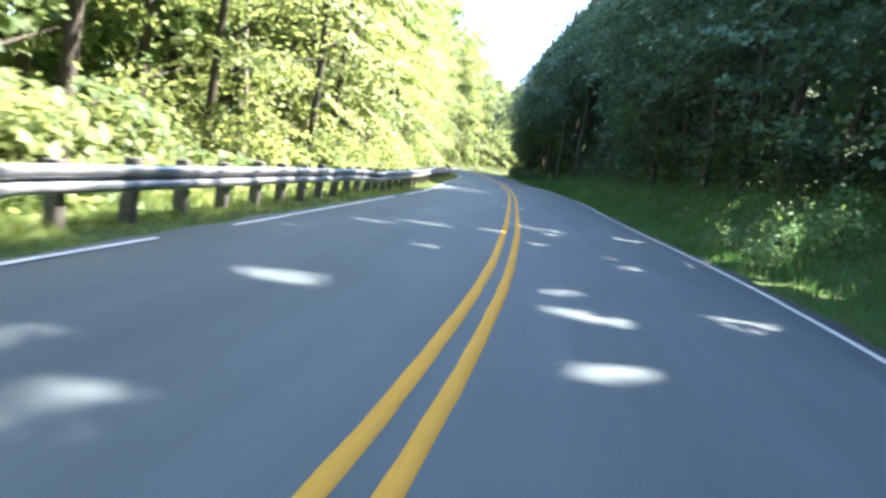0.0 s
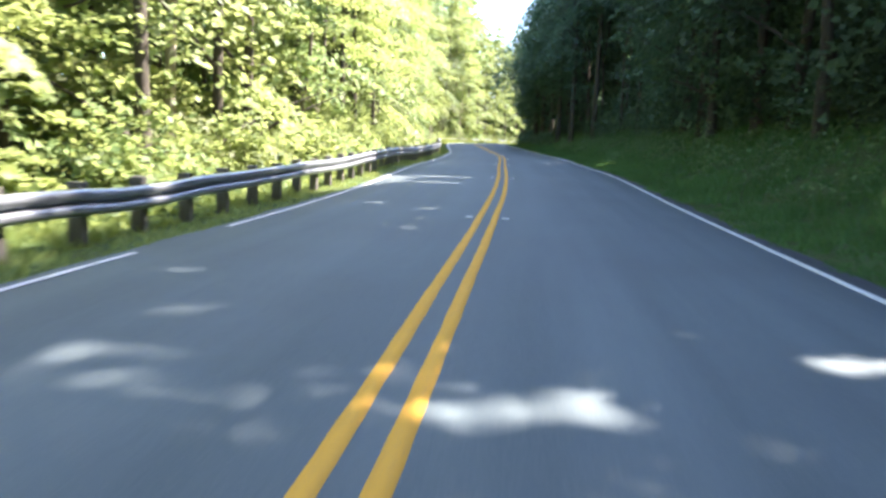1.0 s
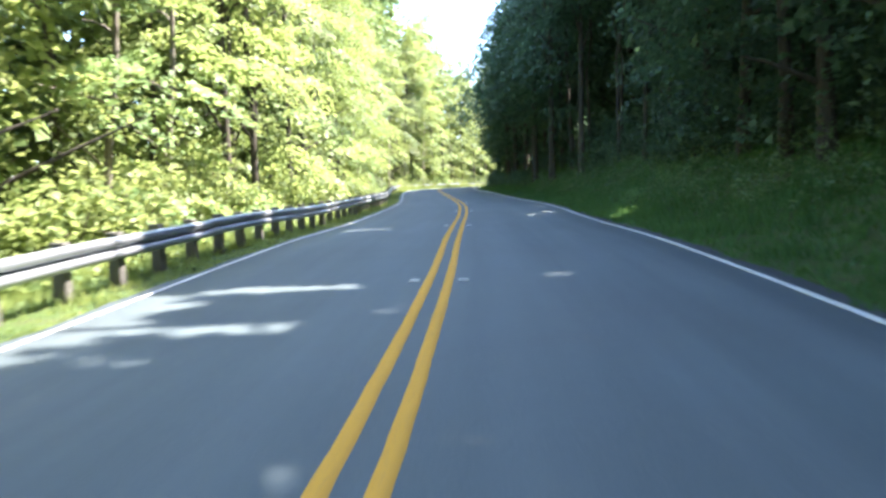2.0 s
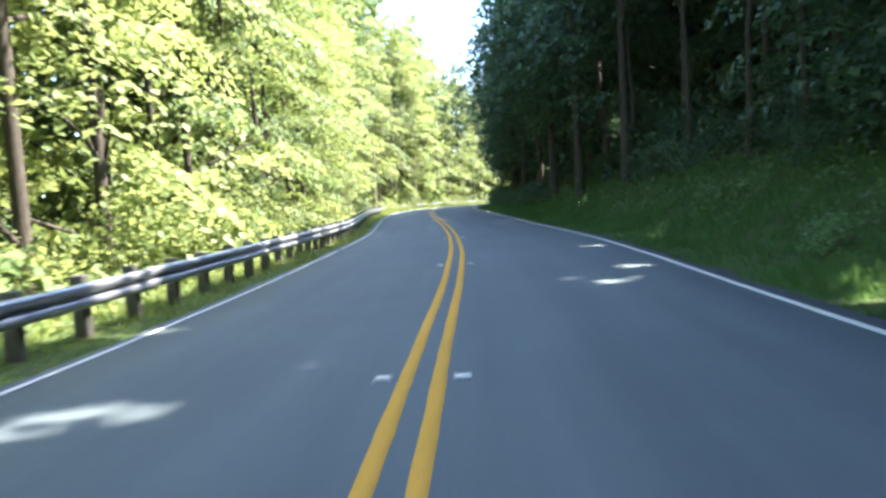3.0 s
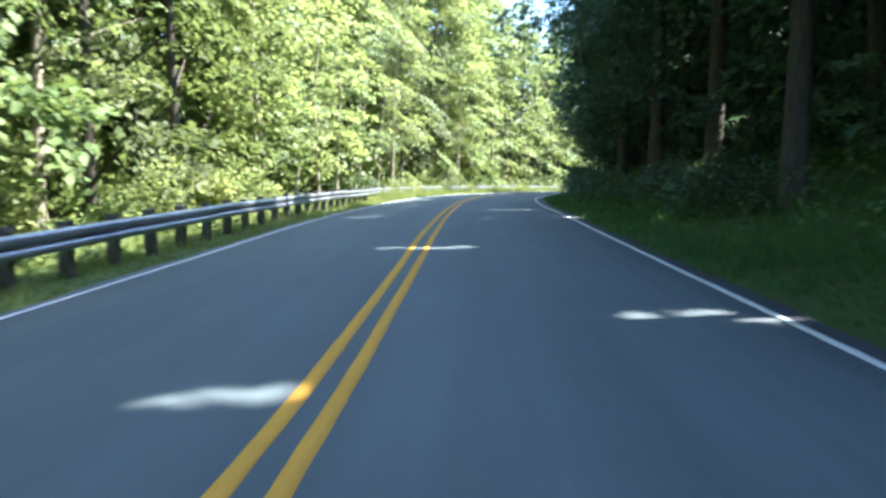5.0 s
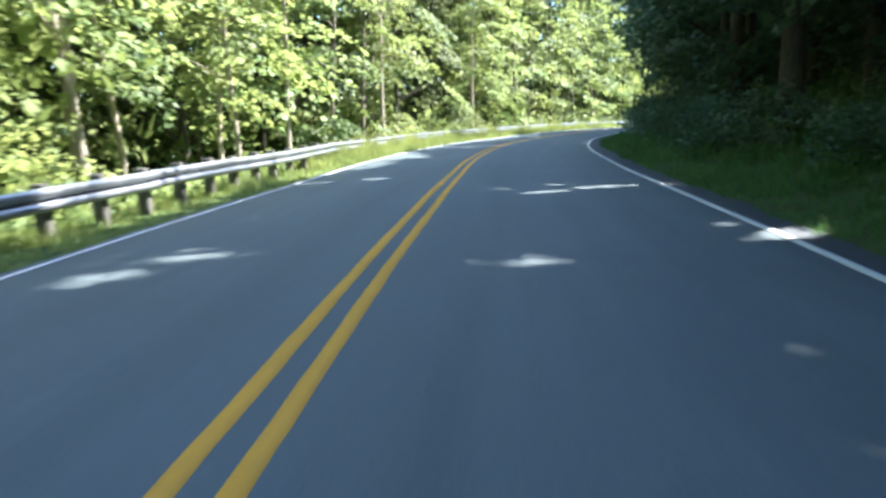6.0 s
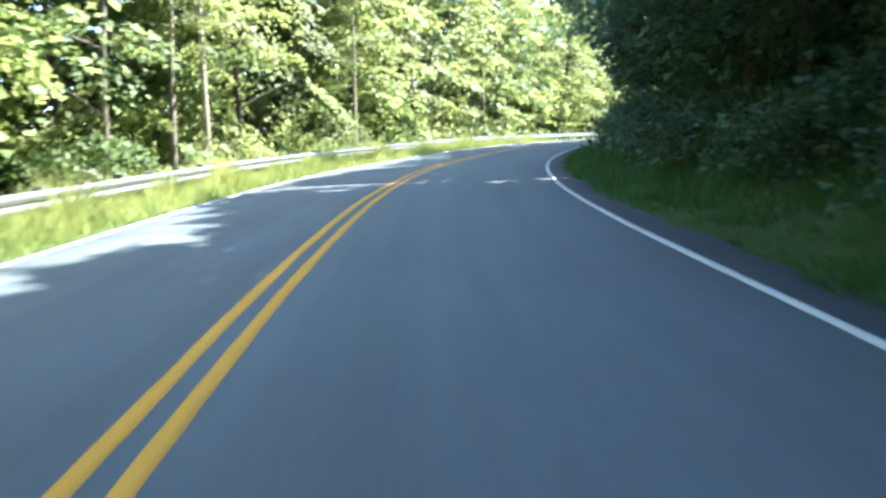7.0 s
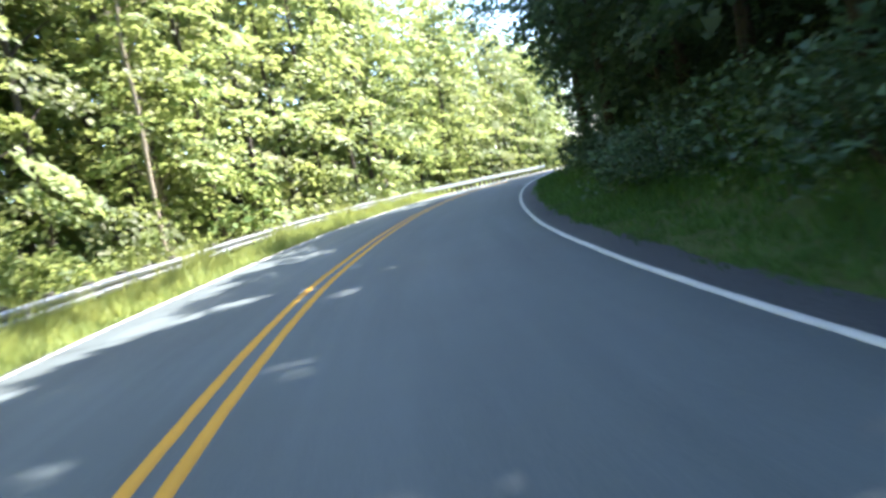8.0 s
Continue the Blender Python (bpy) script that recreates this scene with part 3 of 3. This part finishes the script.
# Openings in the bank's canopy, by the place where their sunbeam meets the road: along it, to the right of its centre, half width
GAPS = [(7.3, -1.8, 0.7), (11.0, -1.6, 0.6), (11.8, 1.2, 0.5), (12.5, 2.6, 0.6), (10.1, 1.3, 0.4), (40.5, 1.6, 0.4), (31.2, -1.2, 0.2), (97.4, -2.0, 0.9), (97.0, 1.5, 0.7),
        (98.0, 3.7, 0.8), (110.5, -2.9, 0.8), (140.0, -1.5, 0.9), (128.0, 0.4, 0.22), (21.5, 5.7, 0.8), (19.8, 4.8, 0.7), (55.3, 4.9, 0.35), (83.0, 6.3, 0.35)]

# single slits across the road
SLITS = [(17.0, -2.4, 0.35), (18.2, -2.1, 0.16), (18.3, -1.4, 0.30), (19.1, -0.5, 0.30), (23.2, -1.7, 0.25), (14.7, -1.6, 0.12), (15.0, -1.0, 0.12), (21.6, 0.8, 0.35), (20.4, 0.8, 0.33),
         (22.9, 2.8, 0.45), (22.2, 3.4, 0.15), (17.5, 1.6, 0.22), (19.1, 0.6, 0.13), (17.8, 0.5, 0.16), (19.5, 3.6, 0.20), (18.6, 3.1, 0.28), (16.5, 1.9, 0.20), (38.4, -2.4, 1.1), (40.6, -1.8, 0.9)]
SLITS += [(58.3, 0.9, 0.16), (56.4, 1.2, 0.24), (57.7, 2.0, 0.30), (63.5, 3.1, 0.50), (57.0, 2.6, 0.34), (58.7, 3.2, 0.35), (55.3, 2.6, 0.20), (51.0, -2.2, 0.50), (50.5, -2.6, 0.25), (54.5, -3.6, 0.50), (79.5, -0.6, 0.50),
          (88.2, 0.1, 0.75), (82.3, 3.1, 1.0), (72.9, 0.5, 0.14), (72.7, 1.3, 0.22), (77.1, -3.1, 0.45), (73.3, 2.8, 0.07)]
SLITS += [(102.9, -0.8, 0.14), (103.5, 0.9, 0.22), (103.9, 2.2, 0.32), (102.9, 2.0, 0.20), (103.3, 2.9, 0.45), (103.5, 3.9, 0.20), (102.7, 1.6, 0.15), (106.9, -1.7, 0.33), (106.4, -3.0, 0.33), (110.1, 2.9, 0.18)]
# long ragged openings
STREAKS = [[(123.5, -3.1), (124.15, -2.6), (124.1, -1.9), (124.4, -0.9), (124.3, 0.1), (124.8, 1.3)], [(122.95, -1.6), (122.95, -0.9), (123.5, -0.4)],
           [(123.5, 1.5), (123.5, 1.9)], [(123.7, 2.2), (124.0, 2.8)], [(124.4, 3.2), (124.3, 4.2)], [(131.2, -3.0), (132.4, -1.9), (133.2, -1.55), (133.5, -0.9)]]


def shade_edge(s):
    """Where the shade of the bank's tree tops ends beyond the centre line."""
    base = np.interp(s, [9, 11, 16, 18, 33, 36.5, 39.5, 42, 60, 66, 77, 80, 96, 102, 108, 112, 117, 121, 127, 130, 140, 145],
                     [-4.9, -4.3, -4.3, -4.9, -4.9, -3.2, -2.9, -4.9, -4.9, -4.5, -4.5, -5.1, -5.1, -4.3, -3.9, -2.7, -2.4, -3.6, -3.2, -2.7, -2.7, -4.4])
    return base + 0.5 * wave(s * 0.9, 6) + 0.5 * wave(s * 5, 3) + 0.35 * wave(s * 13, 4)


def canopy_plan():
    """A plan of the sunbeams, in steps of 5 cm along and across the road: each opening is a cluster of ragged holes."""
    rng = np.random.default_rng(81)
    q, o = np.arange(-20, 215, 0.05)[:, None], np.arange(-30, 20, 0.05)[None]
    plan = o < shade_edge(q)
    far = slice(0, int((30 - 5.2) / 0.05))
    plan[:, far] |= wave(q * 2.2 + o[:, far], 1) + wave(o[:, far] * 2.6 - q, 5) + 0.7 * wave(o[:, far] * 5 + q * 6, 3) > np.interp(o[:, far], [-8.5, -7.0], [0.0, -0.8]) + np.interp(q, [42, 62], [0.45, -0.2])
    # one stretch of the guardrail lies in the shade of the tree tops
    plan[int((132.5 + 20) / 0.05):int((142.5 + 20) / 0.05), int((30 - 5.9) / 0.05):int((30 - 4.1) / 0.05)] = False
    holes = []
    lines = [(30, c) for c in STREAKS] + [(24 + 14 * w, [(a - 0.1 * w, b - w), (a, b), (a + 0.1 * w, b + w)]) for a, b, w in SLITS]
    for a, b, w in GAPS:
        if b > 4.5:
            count = int(6 + 22 * w)
            holes += zip(a + rng.normal(0, 1.56 + 0.08 * w, count), b + rng.uniform(-w, w, count), rng.uniform(0.05, 0.22, count))
            continue
        for k in range(2 + int(3.2 * w)):
            u, v, half = (a + rng.normal(0, 0.55) if k else a), (b + rng.uniform(-0.8, 0.8) * w if k else b), w * rng.uniform(0.22, 0.5)
            lines.append((21, [(u - half * 0.15, v - half), (u + rng.normal(0, 0.08), v), (u + half * 0.15, v + half)]))
    for dense, line in lines:
        u = np.linspace(0, len(line) - 1, max(5, int(dense * sum(math.dist(a, b) for a, b in zip(line, line[1:])))))
        a, b = (np.interp(u, range(len(line)), [c[j] for c in line]) for j in (0, 1))
        holes += zip(a + rng.normal(0, 0.13, len(u)) + 0.12 * wave(b * 6, 3), b + rng.normal(0, 0.08, len(u)), rng.uniform(0.02, 0.08, len(u)))
    holes += zip(rng.uniform(4, 150, 150), rng.uniform(-3.2, 4.8, 150), rng.uniform(0.02, 0.09, 150))
    holes += zip(rng.uniform(4, 95, 40), rng.uniform(4.8, 13, 40), rng.uniform(0.10, 0.24, 40))
    for a, b, r in holes:
        i, k = int((a + 20) / 0.05), int((b + 30) / 0.05)
        box = slice(i - 14, i + 15), slice(k - 20, k + 21)
        x, y = q[box[0]], o[:, box[1]]
        plan[box] |= ((x - a + 0.2 * (y - b)) / (0.75 * r)) ** 2 + ((y - b) / (1.35 * r)) ** 2 < 1 + 0.6 * wave(y * 9 + x * 4, 2)
    return plan


SUNBEAMS = canopy_plan()


def sunny(s, off):
    i = np.clip(((s + 20) / 0.05).astype(int), 0, SUNBEAMS.shape[0] - 1)
    return SUNBEAMS[i, np.clip(((off + 30) / 0.05).astype(int), 0, SUNBEAMS.shape[1] - 1)]


def along(x, y):
    """How far along the road and to the right of its centre line places lie."""
    dx, turn = x - np.interp(y, RY, RX), np.interp(y, RY, RH)
    return np.interp(y, RY, RS) - dx * np.sin(turn), dx * np.cos(turn)


def shading(c):
    """Leaves of the bank that stand in an opening of the canopy or low over the road."""
    t = np.array(to_sun)
    foot = c - t * ((c[:, 2] - np.interp(c[:, 1], RY, RZ)) / t[2])[:, None]
    q, off = along(c[:, 0], c[:, 1])
    return sunny(*along(foot[:, 0], foot[:, 1])) | (off < np.interp(c[:, 2] - np.interp(q, RS, RZ), [0, 3, 6, 9], [7.9, 7.4, 5.4, -9]) - np.interp(q, [88, 98], [0, 1.5]))


def over_rail(c):
    """Leaves that would hang through the guardrail or low over the lane."""
    q, off = along(c[:, 0], c[:, 1])
    cut = off > rail_off(q) + np.interp(c[:, 2] - np.interp(q, RS, RZ), [0, 1, 3, 7], [-0.5, -0.45, 0.1, 2.0])
    # the sun reaches these trunks
    for s, o, high in ((133, -9.0, 8), (145.6, -7.8, 7)):
        x, y, z = on_road(s, o)
        u, v = c[:, 0] - x, c[:, 1] - y
        ahead = u * math.sin(SUN_AZ) + v * math.cos(SUN_AZ)
        hit = c[:, 2] - z - ahead * math.tan(SUN_EL)
        cut |= (np.abs(u * math.cos(SUN_AZ) - v * math.sin(SUN_AZ)) < 0.35) & (ahead > 0) & (hit > -2) & (hit < high)
    return cut


def prune(crown, cut):
    """Takes those leaves out of a tree's crown for which cut says so."""
    me, m = crown.data, np.array(crown.parent.matrix_basis)
    v = np.empty(len(me.vertices) * 3, np.float32)
    me.vertices.foreach_get("co", v)
    per = 3 if len(me.loops) == len(me.vertices) else 4
    leaf = v.reshape(-1, per, 3)
    gone = np.zeros(len(leaf), bool)
    mid = leaf.mean(1)
    for c in (mid, *(leaf[:, k] for k in range(per)), *((leaf[:, k] + leaf[:, k - 1]) / 2 for k in range(per))):
        gone |= cut(c @ m[:3, :3].T + m[:3, 3])
    keep = ~gone
    if keep.all():
        return
    k = np.arange(keep.sum())[:, None] * per
    tri = k + [0, 1, 2] if per == 3 else np.concatenate([k + [0, 1, 2], k + [0, 2, 3]], 1).reshape(-1, 3)
    crown.data = raw_mesh("crown", leaf[keep].reshape(-1, 3), tri, me.materials[0])


def deep(c):
    """The same for the trees behind the front of the wood, which keep back from the road."""
    return shading(c) | (along(c[:, 0], c[:, 1])[1] < 10.5)


def below(c):
    """And for those below the road, which stand behind the first row."""
    q, off = along(c[:, 0], c[:, 1])
    return off > rail_off(q) - 6.6


for ob in [o for o in scene.objects if o.name.startswith("crown")]:
    deeper = ob.parent.name.startswith("forest")
    if ob.parent["group"] == LG:
        prune(ob, below if deeper else over_rail)
    else:
        prune(ob, deep if deeper else shading)



def woods(name, rows, height, mat, seed, label):
    """The far wood, too deep to tell one tree from the next: crowns of large leaf clumps on plain trunks."""
    rng = np.random.default_rng(seed)
    vs, fs, k = [], [], 0
    for off0, step in rows:
        q = -28.0
        while q < 262:
            x, y, _ = on_road(q, off0 + rng.normal(0, 2.0))
            z, h = float(terrain(x, y)), height * rng.uniform(0.85, 1.15) * float(np.interp(q, [165, 195], [1.0, 0.85]))
            v, f = tube([(x, y, z - 0.3), (x + rng.normal(0, 0.3), y, z + h * 0.5), (x, y, z + h * 0.9)], (0.24, 0.18, 0.04), 5)
            vs.append(v)
            fs += [t for a, b, c, d in f for t in ((a + k, b + k, c + k), (a + k, c + k, d + k))]
            k += len(v)
            n = 540 if abs(off0) < 40 else 340
            g = rng.integers(0, 40, n)
            lift = rng.uniform(0.03, 1.0, 40)
            ang, rad = rng.uniform(0, 6.28, 40), 4.4 * np.sin(np.pi * np.clip(lift, 0.05, 0.97)) ** 0.5 * np.sqrt(rng.uniform(0.2, 1, 40))
            p = np.stack([x + np.cos(ang) * rad, y + np.sin(ang) * rad, z + h * lift], 1)[g] + rng.normal(0, 0.6, (n, 3)) * np.array([1, 1, 0.5])
            v, f = leaf_cloud(rng, p, np.tile([0.0, 0.0, 1.0], (n, 1)), 0.85 if abs(off0) < 40 else 1.05, 0.25, 0.45, True)
            vs.append(v)
            fs.append(f + k)
            k += len(v)
            q += step * rng.uniform(0.75, 1.25)
    tri = np.concatenate([np.asarray(f, int).reshape(-1, 3) for f in fs])
    return tagged(add(name, raw_mesh(name, np.concatenate(vs), tri, mat)), label, "woods", kind="stuff")


woods("far_woods", ((-27, 8.5), (-36, 9.5), (-46, 9.5), (-57, 10), (-70, 11)), 26, LEAF_DIMMED, 71, "broadleaf wood dimmed for shade falling away below the road")
woods("hill_woods", ((29, 8.5), (38, 9.5), (48, 10), (60, 11)), 13, LEAF_SHADED, 72, "broadleaf wood darkened for shade climbing the slope above the bank")

bush_l = [shrub(31 + k, "roadside_shrub", 1.9 + 0.5 * k, 1.15, 1050, 0.17, LEAF, "leafy sunlit shrub at the foot of the trees", "shrubs behind the guardrail") for k in range(2)]
bush_r = [shrub(41 + k, "bank_shrub", 1.2 + 0.4 * k, 1.0, 900, 0.115, LEAF_SHADED, "leafy green shrub on the shaded bank", "shrubs on the bank", plain=True) for k in range(2)]
tall_weed = [shrub(45 + k, "weed_clump", 0.75 + 0.35 * k, 0.42, 520, 0.085, LEAF_BANK, "tall sunlit yellow-green weed clump at the foot of the bank", "tall weeds beside the road", "weed") for k in range(2)]
for k, (q, off, big) in enumerate(((19.6, 4.9, 0.8), (20.2, 5.4, 1.0), (20.9, 6.6, 1.3), (21.6, 7.1, 1.3), (22.3, 5.2, 0.9), (22.9, 6.3, 1.1), (23.6, 5.0, 0.8), (24.3, 5.3, 0.7), (57.5, 5.8, 0.8), (83.2, 6.5, 0.9))):
    put(tall_weed[k % 2], q, off, k * 71, (big, big), 0.05)
row(bush_l, -10, 195, 2.6, lambda q: rail_off(q) - 3.3, 0.5, 7, 0.45, 1.25, gaps=((104, 124),), uneven=0.25)
row(bush_r, -10, 195, 2.4, lambda q: 9.0, 0.5, 8, 0.7, 1.2)
row(bush_r, -10, 195, 2.2, lambda q: 10.2, 0.7, 9, 1.0, 1.8)
row(bush_r, 90, 152, 1.6, lambda q: 6.3, 0.4, 15, 0.6, 1.1)


def grass(name, count, s0, s1, inner, width, tall, seed, mat, label):
    rng = np.random.default_rng(seed)
    s = rng.uniform(s0, s1, count)
    w = rng.uniform(0, 1, count) ** 1.3
    off = inner(s) + width * w
    p = on_road(s, off)
    p[:, 2] = terrain(p[:, 0], p[:, 1]) - 0.02
    clump = 0.6 + 0.5 * wave(s * 2.1, seed) + 0.3 * wave(off * 4 + s, seed + 1)
    blades = 4
    idx = np.repeat(np.arange(count), blades)
    n = len(idx)
    q = p[idx] + np.stack([rng.normal(0, 0.05, n), rng.normal(0, 0.05, n), np.zeros(n)], 1)
    rank = np.interp(s[idx], [100, 110, 120], [1.0, 1.8, 3.2]) if width < -2 else 1.0
    h = tall * rank * np.clip(clump[idx], 0.25, 1.6) * rng.uniform(0.5, 1.3, n) * (0.35 + 0.65 * np.clip(w[idx] * 3, 0, 1))
    a = rng.uniform(0, 6.28, n)
    wd = 0.012 + 0.012 * rng.uniform(0, 1, n)
    side = np.stack([np.cos(a), np.sin(a), np.zeros(n)], 1) * wd[:, None]
    lean = np.stack([rng.normal(0, 0.35, n) * h, rng.normal(0, 0.35, n) * h, h], 1)
    v = np.stack([q - side, q + side, q + lean], 1).reshape(-1, 3)
    f = np.arange(n * 3).reshape(-1, 3)
    return tagged(add(name, raw_mesh(name, v, f, mat)), label, "grass", kind="stuff")


grass("verge_grass", 22000, 0, 175, lambda s: np.full_like(s, -3.53), -2.8, 0.26, 51, BLADE, "ragged sunlit grass along the guardrail")
grass("tall_verge_grass", 12000, 111, 172, lambda s: rail_off(s) + 0.60, -1.1, 0.80, 53, BLADE, "tall bright grass growing through the guardrail")
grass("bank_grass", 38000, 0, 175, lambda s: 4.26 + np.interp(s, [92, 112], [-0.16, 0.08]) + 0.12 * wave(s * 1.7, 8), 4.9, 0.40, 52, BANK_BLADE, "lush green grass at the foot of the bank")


def weeds(name, count, s0, s1, near, far, tall, leaf, mat, seed, label):
    """Low broad-leaved growth in drifts over the ground."""
    rng = np.random.default_rng(seed)
    clumps = count // 26
    cs, co, ch = rng.uniform(s0, s1, clumps), near + (far - near) * rng.uniform(0, 1, clumps), tall * rng.uniform(0.35, 1.2, clumps) ** 1.3
    i = np.repeat(np.arange(clumps), 26)
    n = len(i)
    up = rng.uniform(0, 1, n) ** 0.7
    spread = 0.10 + 0.16 * rng.uniform(0, 1, n)
    p = on_road(cs[i] + rng.normal(0, 1, n) * spread, co[i] + rng.normal(0, 1, n) * spread)
    p[:, 2] = terrain(p[:, 0], p[:, 1]) + up * ch[i] + 0.03
    v, f = leaf_cloud(rng, p, np.tile([0.0, 0.0, 1.0], (n, 1)), leaf, 0.3, 0.4)
    return tagged(add(name, raw_mesh(name, v, f, mat)), label, "undergrowth", kind="stuff")


weeds("bank_weeds", 40000, 2, 170, 5.9, 10.0, 0.9, 0.09, LEAF_BANK, 61, "broad-leaved green weeds covering the shaded bank")
weeds("roadside_weeds", 44000, 2, 170, -4.8, -8.2, 0.5, 0.14, LEAF, 62, "sunlit leafy weeds behind the guardrail")
